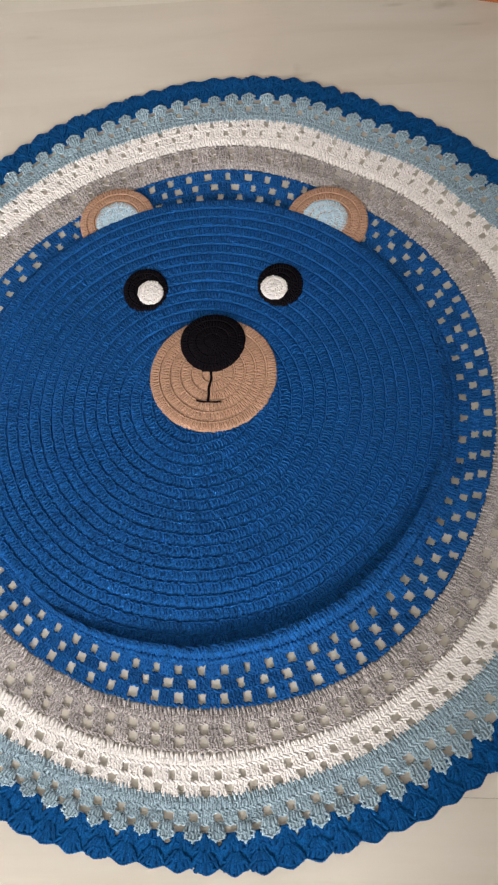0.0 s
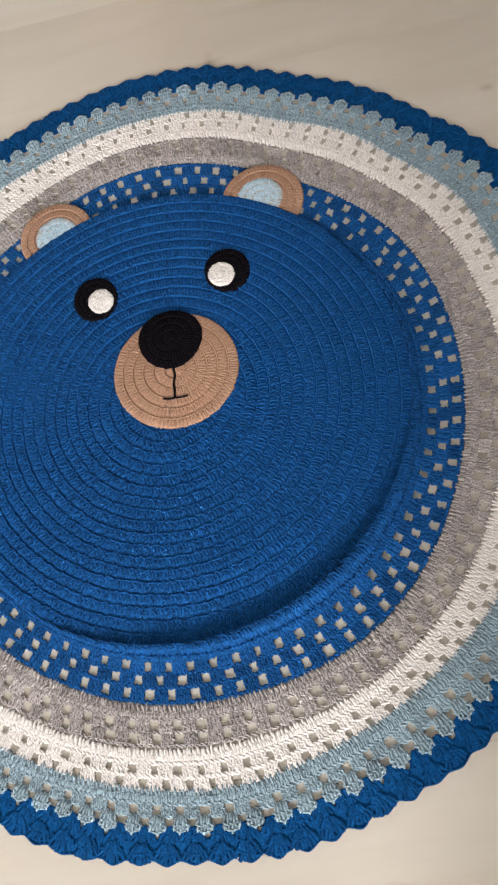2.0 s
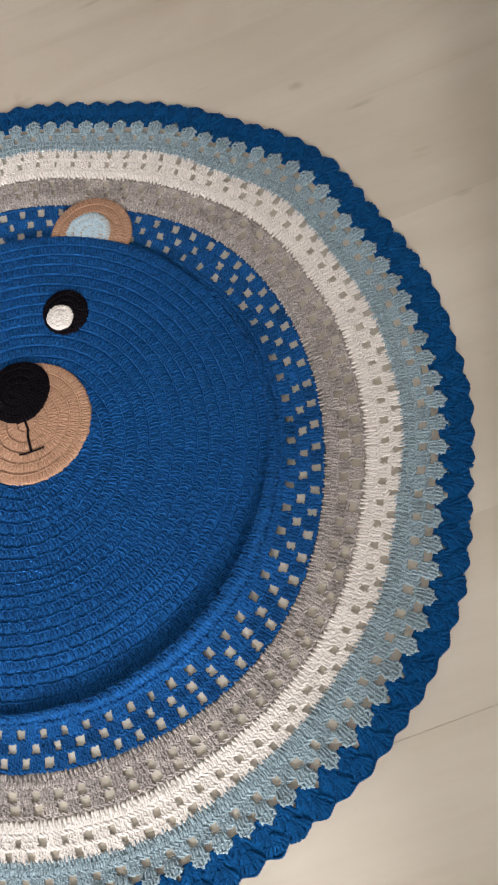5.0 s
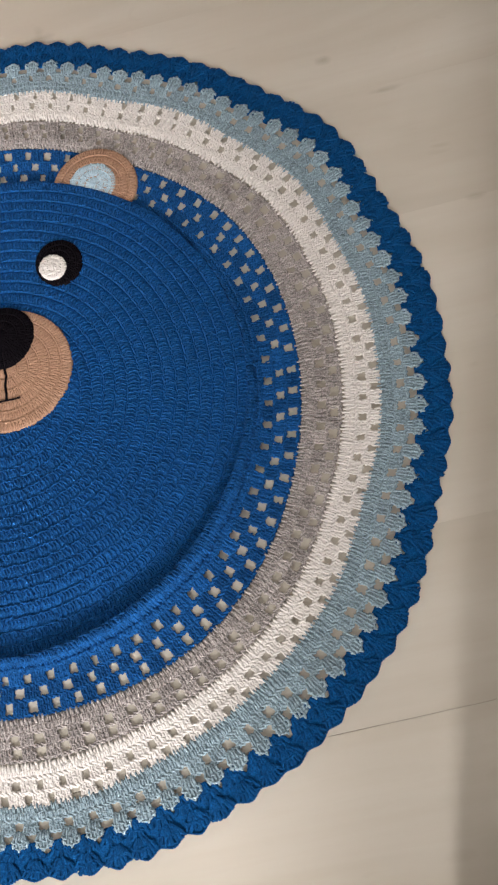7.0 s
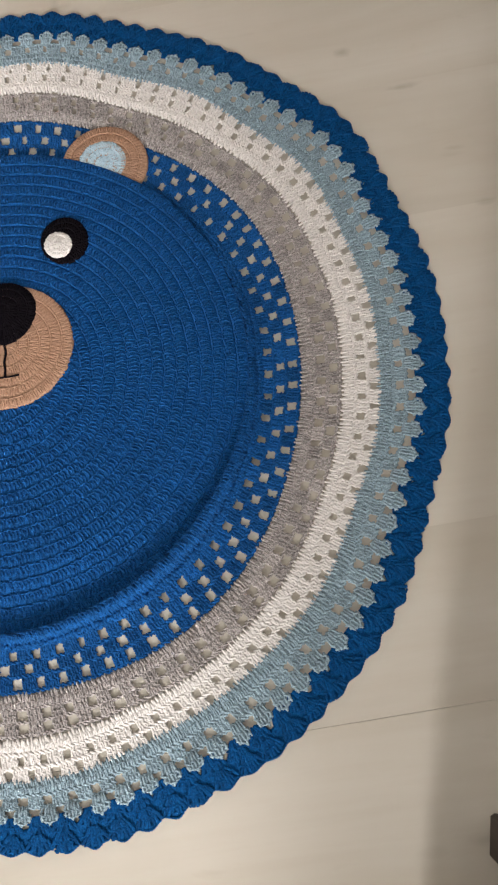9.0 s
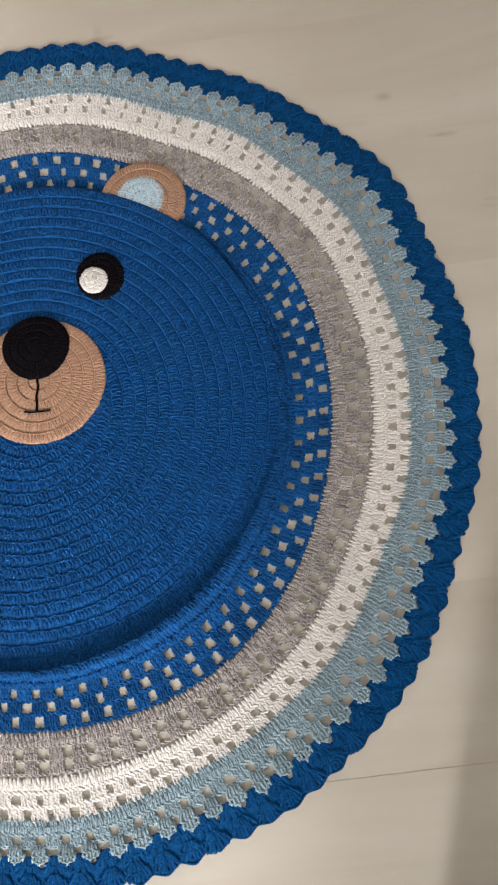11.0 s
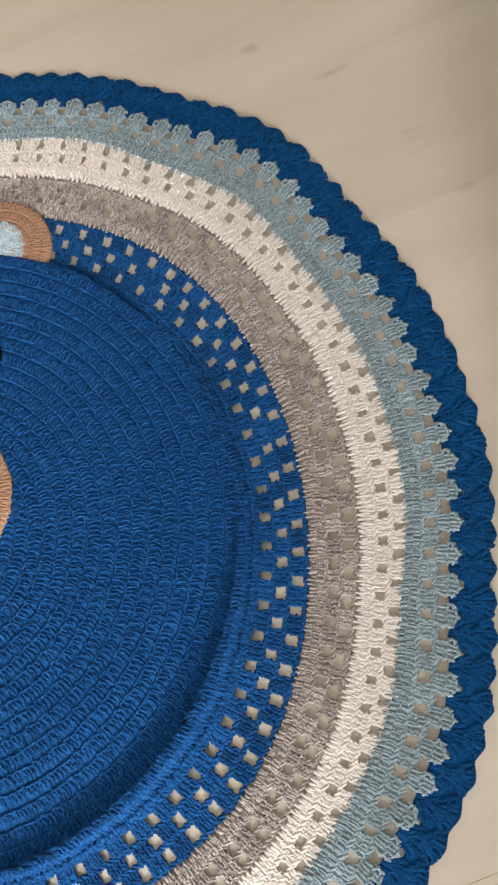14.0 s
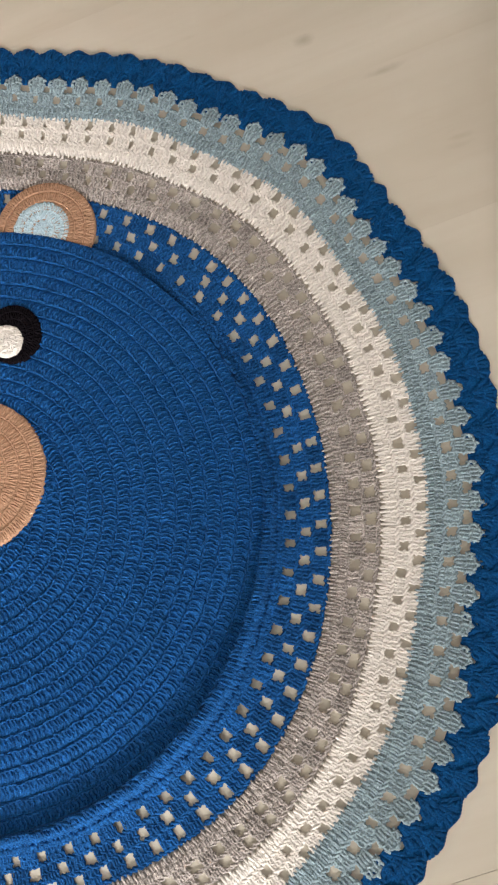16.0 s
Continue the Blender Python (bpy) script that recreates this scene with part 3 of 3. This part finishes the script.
# how many spaces each open round has, and where they fall
ROW_1, ROW_2, ROW_3 = (75, (-0.6833, 0.0264, -0.0227, 0.0007, -0.0157)), (78, (-0.7236, 0.0063, -0.0171, -0.0016, -0.0025)), (83, (-0.304, 0.0015, -0.0152, 0.0036, -0.0098))
WHITE_1, WHITE_2 = (106, (-0.1872, -0.0007, 0.0117, 0.0106, -0.001)), (108, (-0.1999, -0.0009, 0.0026, -0.0017, 0.0013))
TIPS, EDGE = (113, (0.3992, -0.0155, 0.0043, -0.0156, -0.0056)), (110, (-1.0264, 0.0025, 0.0009, -0.0022, 0.0004))
GREY_1, GREY_2 = (92, (0.1, 0, 0, 0, 0)), (94, (0.13, 0, 0, 0, 0))


# where the hand crowded or spread the spaces of the blue rounds: degrees, share of a space
DRIFT_1 = [(-12, 0), (28, -0.06), (66, -0.23), (77, -0.32), (88, -0.2), (98, -0.04), (122, 0.1), (133, 0.31), (143, 0.33), (170, 0)]
DRIFT_2 = [(-14.5, 0), (-12, 0.45), (19, 0.45), (22, 0), (92, 0), (96, -0.38), (118, -0.25), (125, -0.26), (129, 0.3), (141, 0.33), (165, 0)]
DRIFT_3 = [(-12, -0.05), (15, 0.05), (21, -0.1), (26, -0.25), (35, -0.2), (50, 0), (67, 0.22), (76, 0.26), (82, 0.45), (99, 0.56), (116, 0), (170, 0)]


def open_row(parent, spaces, r, high, material, fill, posts, seed, lift=0.0004, drift=((0, 0),), left_out=None, name="stitch_block", ground=0.0016, plump=1.0, flare=1.08, snug=0.0, rise=0.9):
    """Blocks between the spaces of a round; a space may be left out where two blocks run together."""
    n, c = spaces
    w = circ(r + high / 2, n)
    gaps = np.sort(angles(n, c))
    gaps = gaps + np.interp(np.degrees(gaps), [k for k, _ in drift], [v for _, v in drift]) * 2 * np.pi / n
    if left_out is not None:
        gaps = np.delete(gaps, np.argmin(abs(gaps - radians(left_out))))
    ends = np.append(gaps, gaps[0] + 2 * np.pi)
    wide = (np.diff(ends) * n / (2 * np.pi) - 1 + fill) / fill
    wide = wide * (1 + snug * smooth(0.3, 0.95, np.sin((ends[1:] + ends[:-1]) / 2 - 0.1)))
    ms = [cluster_mesh(name, w * fill, high * S, material, posts, flare, seed + j, ground, plump, rise) for j in range(6)]
    ring_of(name, ms, parent, (ends[1:] + ends[:-1]) / 2, r, band_z, lift, seed, wide=wide, flat=0.62)


# blue open-work: a folded rim, one solid row, three rows of blocks and square gaps
s = Soup()
sheet(s, FR - 0.004, 0.5810, band_z, [(0.0, -0.014), (0.10, -0.008), (0.3, -0.0010), (0.5, 0.0), (1.0, 0.0)], 0.0, 720)
cord(s, 0.5772, 0.0025, band_z, 51)
plain_row(s, 0.5800, 0.5850, band_z, 32)
plain_row(s, 0.5845, 0.5892, band_z, 33)
for i, r in enumerate((0.5880, 0.6160, 0.6445, 0.6755)):
    rope(s, r, band_z, 3 + i, thick=0.0019, slant=0.0022)
blue_band = child("blue_band", s.mesh("blue_band", BLUE), rug, "blue open-work band with square gaps")
open_row(blue_band, ROW_1, 0.5888, 0.0268, BLUE, 0.70, 3, 0, drift=DRIFT_1)
open_row(blue_band, ROW_2, 0.6168, 0.0275, BLUE, 0.69, 3, 10, drift=DRIFT_2, left_out=23.2)
open_row(blue_band, ROW_3, 0.6455, 0.0300, BLUE, 0.68, 3, 20, drift=DRIFT_3)

# grey band
s = Soup()
spiky_row(s, 0.6855, 0.7090, band_z, 1, 0.27, 0.0030, 0.0010)
for i, r in enumerate((0.7100, 0.7365, 0.7625)):
    rope(s, r, band_z, 13 + i, thick=0.0014)
grey_band = child("grey_band", s.mesh("grey_band", GREY), rug, "grey band with a toothed inner edge")
open_row(grey_band, GREY_1, 0.7108, 0.0255, GREY, 0.64, 3, 30, ground=0.0010, snug=0.2, rise=1.15)
open_row(grey_band, GREY_2, 0.7372, 0.0255, GREY, 0.62, 3, 40, ground=0.0010, snug=0.2, rise=1.15)

# white band
s = Soup()
spiky_row(s, 0.7735, 0.7950, band_z, 2, 0.33, 0.0020, 0.0026, 1.25)
for i, r in enumerate((0.7955, 0.8215)):
    rope(s, r, band_z, 23 + i, lift=0.0010, thick=0.0021)
white_band = child("white_band", s.mesh("white_band", WHITE), rug, "white band with a toothed inner edge")
open_row(white_band, WHITE_1, 0.7965, 0.0248, WHITE, 0.71, 3, 50, ground=0.0022, plump=1.15, snug=0.16, rise=0.7)
open_row(white_band, WHITE_2, 0.8220, 0.0265, WHITE, 0.69, 3, 60, ground=0.0022, plump=1.15, flare=1.25, snug=0.2, rise=0.7)

# border: rows of shells under the pale tips
border_s = Soup()
def turns(spaces, th):
    n, c = spaces
    return (th + c[0] + c[1] * np.cos(th) + c[2] * np.sin(th) + c[3] * np.cos(2 * th) + c[4] * np.sin(2 * th)) * n / (2 * np.pi)


def off_centre(spaces, th):
    """0 in the middle of a figure of the round, 1 halfway to the next."""
    k = turns(spaces, th)
    return 2 * abs(k - np.round(k))


def edge_r(th):
    w = off_centre(EDGE, th)
    k = turns(EDGE, th) * 2 * np.pi / EDGE[0]
    deep = 0.0115 + 0.0030 * np.sin(k * 7 + 1.0) + 0.0020 * np.sin(k * 23)
    return 0.9995 - deep * (0.55 * (0.5 - 0.5 * np.cos(np.pi * w)) + 0.45 * w ** 1.2) + 0.0012 * np.sin(k * 61)


def foot_r(th):
    w = off_centre(TIPS, th)
    return 0.9205 + 0.0240 * (1 - smooth(0.22, 0.58, w)) + 0.0015 * np.sin(9 * th)


n = EDGE[0] * 10
th = np.arange(n) * 2 * np.pi / n
v = []
for q, c in ((0.0, -0.0004), (0.06, 0.0026), (0.3, 0.0026), (0.5, 0.0016), (0.75, 0.0020), (0.96, 0.0012), (1.0, -0.0008), (0.996, -0.004)):
    rho = foot_r(th) + q * (edge_r(th) - foot_r(th))
    x, y = lay(rho, th)
    v.append(np.stack([x, y, np.maximum(band_z(rho, th) + c - 0.001, 0.0008)], -1))
border_s.add(np.concatenate(v), np.array([[i * n + j, (i + 1) * n + j, (i + 1) * n + (j + 1) % n, i * n + (j + 1) % n] for i in range(7) for j in range(n)]))
for j in range(n):
    tt = (j + np.array([-0.62, 0.0, 0.62])) * 2 * np.pi / n
    x, y = lay(edge_r(tt) - 0.002 + np.array([-0.0012, 0, 0.0012]), tt)
    z = band_z(np.full(3, 0.99), tt) + np.array([0.0, 0.0016, 0.0])
    border_s.add(*tube(np.stack([x, y, z], 1), 0.0014, 4))
border = child("border", border_s.mesh("border", DEEP), rug, "dark blue scalloped shell border")


def shell_mesh(name, wide, high, material, ribs=7, seed=0):
    """Posts that fan out from one space and stand up in the middle; loops bind them halfway and close them at the rim."""
    rs = np.random.RandomState(seed)
    s = Soup()
    w = wide * 0.062

    def strand(a, b, up, thick=1.0):
        j = rs.uniform(-1, 1, 6)
        a = np.array((*a, 0.0032 - 0.0026 * a[1] / high)) + np.array((j[0], j[1], 0)) * wide * 0.04
        b = np.array((*b, 0.0032 - 0.0026 * b[1] / high)) + np.array((j[2], j[3], 0)) * wide * 0.04
        s.add(*tube(bent([a, (a + b) / 2 + (j[4] * wide * 0.03, 0, 0.8 * up * (1 + 0.3 * j[5])), b], 4), w * thick * rs.uniform(0.8, 1.2)))

    for i in range(ribs):
        k = (i - (ribs - 1) / 2) / ((ribs - 1) / 2)
        out = high * (0.98 - 0.26 * k * k)
        strand((k * wide * 0.14, 0.0), (k * wide * 0.34, out * 0.58), 0.0024 - 0.0008 * k * k, 1.1)
        strand((k * wide * 0.30 - 0.04 * wide, out * 0.44), (k * wide * 0.48, out * 1.02), 0.0024 - 0.0006 * k * k, 1.2)
        strand((k * wide * 0.34 - 0.09 * wide, out * 0.62), (k * wide * 0.34 + 0.09 * wide, out * 0.46), 0.0032 - 0.0008 * k * k, 0.8)
        if i % 2:
            strand((k * wide * 0.46 - 0.10 * wide, out * 0.90), (k * wide * 0.46 + 0.10 * wide, out * 0.94), 0.0022, 0.8)
    return s.mesh(name, material)


w = circ(0.94, TIPS[0])
ms = [shell_mesh("shell", w, 0.038 * S, DEEP, 7, j) for j in range(6)]
ring_of("shell", ms, border, angles(*TIPS, 0.5), 0.9215, band_z, 0.0006, 40, 0.12, 0.08, flat=0.52)
w = circ(0.975, EDGE[0])
ms = [shell_mesh("shell", w, 0.038 * S, DEEP, 7, 7 + j) for j in range(6)]
ring_of("shell", ms, border, angles(*EDGE), 0.9570, band_z, 0.0008, 41, 0.07, 0.07, flat=0.52)

# pale blue band: solid row, one row of blocks, one row of fan tips over the border
s = Soup()
spiky_row(s, 0.8475, 0.8735, band_z, 3, 0.12, 0.0030, 0.0012)
for i, r in enumerate((0.8748, 0.9005)):
    rope(s, r, band_z, 33 + i, thick=0.0018)
pale_band = child("pale_blue_band", s.mesh("pale_blue_band", PALE), rug, "pale blue band with fan-shaped tips")
open_row(pale_band, TIPS, 0.8755, 0.0252, PALE, 0.68, 3, 70, snug=0.2)
w = circ(0.92, TIPS[0])
ms = [tip_mesh("fan_tip", w * 0.72, 0.0385 * S, PALE, 60 + j) for j in range(6)]
ring_of("fan_tip", ms, pale_band, angles(*TIPS), 0.9020, band_z, 0.0012, 42, 0.05, 0.08)


# ---- the face's patches ----
def patch(name, cx, cy, rx, ry, rows, material, parent, lift, label, seed, turn=0.0, dome_h=0.001, ground=None, cut=0.0, egg=0.0, relief=1.0):
    """A round crocheted patch of some rows laid on the face, with its own thickness."""
    s = Soup()
    ground = ground or ground_z

    def put(t_rho, t_th, c):
        sh = 1 + egg * np.cos(3 * t_th + 1.57)
        lx, ly = t_rho * rx * np.cos(t_th) * sh, t_rho * ry * np.sin(t_th) * sh
        ct, sn = math.cos(turn), math.sin(turn)
        x, y = (cx + lx * ct - ly * sn), (cy + lx * sn + ly * ct)
        z = ground(x, y) + lift + c + dome_h * (1 - t_rho ** 2)
        return np.stack([x * S, y * S, z], -1)

    for i in range(rows):
        r0, r1 = i / rows, (i + 1) / rows
        n = max(8, round(2 * np.pi * r1 * rx / 0.0100))
        a = np.arange(2 * n) * np.pi / n
        st = [(r0, 0.0012 - 0.0022 * relief), (r0 + 0.1 / rows, 0.0016), (r0 + 0.6 / rows, 0.0014), (r1 - 0.08 / rows, 0.0012 - 0.0006 * relief), (r1, 0.0012 - 0.0024 * relief if i < rows - 1 else -0.004)]
        v = np.concatenate([put(np.full(2 * n, b), a, c) for b, c in st])
        m = 2 * n
        f = np.array([[k * m + j, (k + 1) * m + j, (k + 1) * m + (j + 1) % m, k * m + (j + 1) % m] for k in range(4) for j in range(m)])
        out = np.hypot(v[:, 0] / S - FX, v[:, 1] / S - FY) >= cut
        f = f[out[f].all(1)]
        if len(f):
            s.add(v, f)
        rs = np.random.RandomState(seed + i)
        for k in range(n):
            t0 = (k + 0.1 * rs.uniform(-1, 1)) * 2 * np.pi / n
            d = 2 * np.pi / n
            for pts in (((-0.42, 0.90, 0.0), (-0.25, 0.5, 0.0014), (-0.08, 0.15, 0.0016)), ((0.40, 0.90, 0.0), (0.24, 0.5, 0.0014), (0.12, 0.15, 0.0016)),
                        ((-0.6, 0.14, 0.0006), (0.0, 0.07, 0.0022), (0.56, 0.14, 0.0006))):
                if relief < 0.3 and i and pts[1][0] == 0.0:
                    continue
                p = bent(pts, 4)
                c = put(np.clip(r0 + (p[:, 1] + (rs.uniform(-0.45, 0.45) if relief < 0.3 else 0.0)) / rows, 0.02, 0.985), t0 + (p[:, 0] * (rs.uniform(-4, 4) if relief < 0.3 else rs.uniform(0.8, 1.2)) + 0.12 * rs.uniform(-1, 1)) * d, 0.0006 * (1 - relief) + p[:, 2] * (0.4 + 0.6 * relief) * rs.uniform(0.8, 1.15))
                if np.hypot(c[:, 0] / S - FX, c[:, 1] / S - FY).min() < cut:
                    continue
                s.add(*tube(c, 0.0015 if relief > 0.3 else 0.0011, 4))
    return child(name, s.mesh(name, material), parent, label)


def ground_z(x, y):
    return np.asarray(face_z(np.hypot(x - FX, y - FY), np.arctan2(y - FY, x - FX)))


def ear_ground(x, y):
    return np.full(np.shape(x), 0.0060)


def line(name, pts, thick, material, parent, lift):
    p = np.asarray(pts, float)
    k = np.linspace(0, 1, 3 * len(p))
    q = np.stack([np.interp(k, np.linspace(0, 1, len(p)), p[:, i]) for i in (0, 1)], 1)
    z = ground_z(q[:, 0], q[:, 1]) + lift
    s = Soup()
    s.add(*tube(np.c_[q * S, z], thick, 6))
    return child(name, s.mesh(name, material), parent, "thin black stitched line")


muzzle = patch("muzzle", 0.0190, 0.0790, 0.1535, 0.1505, 6, TAN, rug, 0.0042, "tan crocheted round patch", 100, relief=0.55)
line("mouth", [(0.0150, 0.085), (0.0150, 0.062), (0.0065, 0.040), (0.0045, 0.020), (0.001, 0.006)], 0.0019, BLACK, muzzle, 0.0078)
line("mouth", [(-0.0265, 0.0125), (-0.012, 0.0065), (0.001, 0.005), (0.018, 0.0015), (0.0335, 0.0010)], 0.0015, BLACK, muzzle, 0.0078)
patch("nose", 0.0262, 0.1595, 0.0800, 0.0790, 4, BLACK, rug, 0.0072, "padded black crocheted patch", 110, -0.12, 0.005, egg=-0.022, relief=0.31)
for x, y, wx, wy, sd in ((-0.1304, 0.3375, -0.1173, 0.3245, 120), (0.2056, 0.2985, 0.1895, 0.2884, 130)):
    eye = patch("eye", x, y, 0.0570, 0.0612, 4, BLACK, rug, 0.0038, "black crocheted round patch", sd, relief=0.4)
    patch("eye_white", wx, wy, 0.0325, 0.0346, 3, WHITE, eye, 0.0066, "white crocheted round patch", sd + 5, 0.3, 0.0022, relief=0.15)
for x, y, r, lx, ly, lr, sd in ((-0.195, 0.569, 0.1005, -0.194, 0.566, 0.0575, 140), (0.3434, 0.473, 0.1057, 0.340, 0.478, 0.0590, 150)):
    ear = patch("ear", x, y, r, r, 5, TAN, rug, 0.0020, "tan crocheted ear tucked under the face", sd, 0.0, 0.0005, ear_ground, FR - 0.016, relief=0.55)
    patch("ear_lining", lx, ly, lr, lr, 3, LINING, ear, 0.0034, "light blue crocheted lining", sd + 5, 0.2, 0.0005, ear_ground, FR - 0.010, relief=0.15)

# ---- floorboards ----
WIDE, SEAM, LONG = 0.2230, 0.1455, 1.86


def board(length, width, gap):
    s = Soup()
    e = 0.0003 if gap > 0.0001 else 0.00004
    x, y = length / 2 - 0.00005, width / 2 - 0.00002
    v = [(-x, -y, -0.009), (x, -y, -0.009), (x, y - gap, -0.009), (-x, y - gap, -0.009), (-x, -y, -e), (x, -y, -e), (x, y - gap, -e), (-x, y - gap, -e),
         (-x + e, -y + e, 0), (x - e, -y + e, 0), (x - e, y - gap - e, 0), (-x + e, y - gap - e, 0)]
    s.add(v, [[k + j, k + (j + 1) % 4, k + 4 + (j + 1) % 4, k + 4 + j] for k in (0, 4) for j in range(4)] + [[8, 9, 10, 11]])
    return s.mesh("floorboard", BOARD, False)


boards = {}
k0, k1 = math.floor((V0 - SEAM) / WIDE), math.ceil((V1 - SEAM) / WIDE)
for k in range(k0, k1):
    lo, hi = max(SEAM + k * WIDE, V0), min(SEAM + (k + 1) * WIDE, V1)
    u = (-0.62 if k % 2 else -0.70) - LONG * 2
    gap = 0.0003 if k == -4 else 0.00003
    while u < U1:
        a, c = max(u, U0), min(u + LONG, U1)
        if c - a > 0.01 and hi - lo > 0.01:
            key = (round(c - a, 3), round(hi - lo, 3), gap)
            if key not in boards:
                boards[key] = board(c - a, hi - lo, gap)
            child("floorboard", boards[key], floor, m=pose((a + c) / 2, (lo + hi) / 2, 0))
        u += LONG
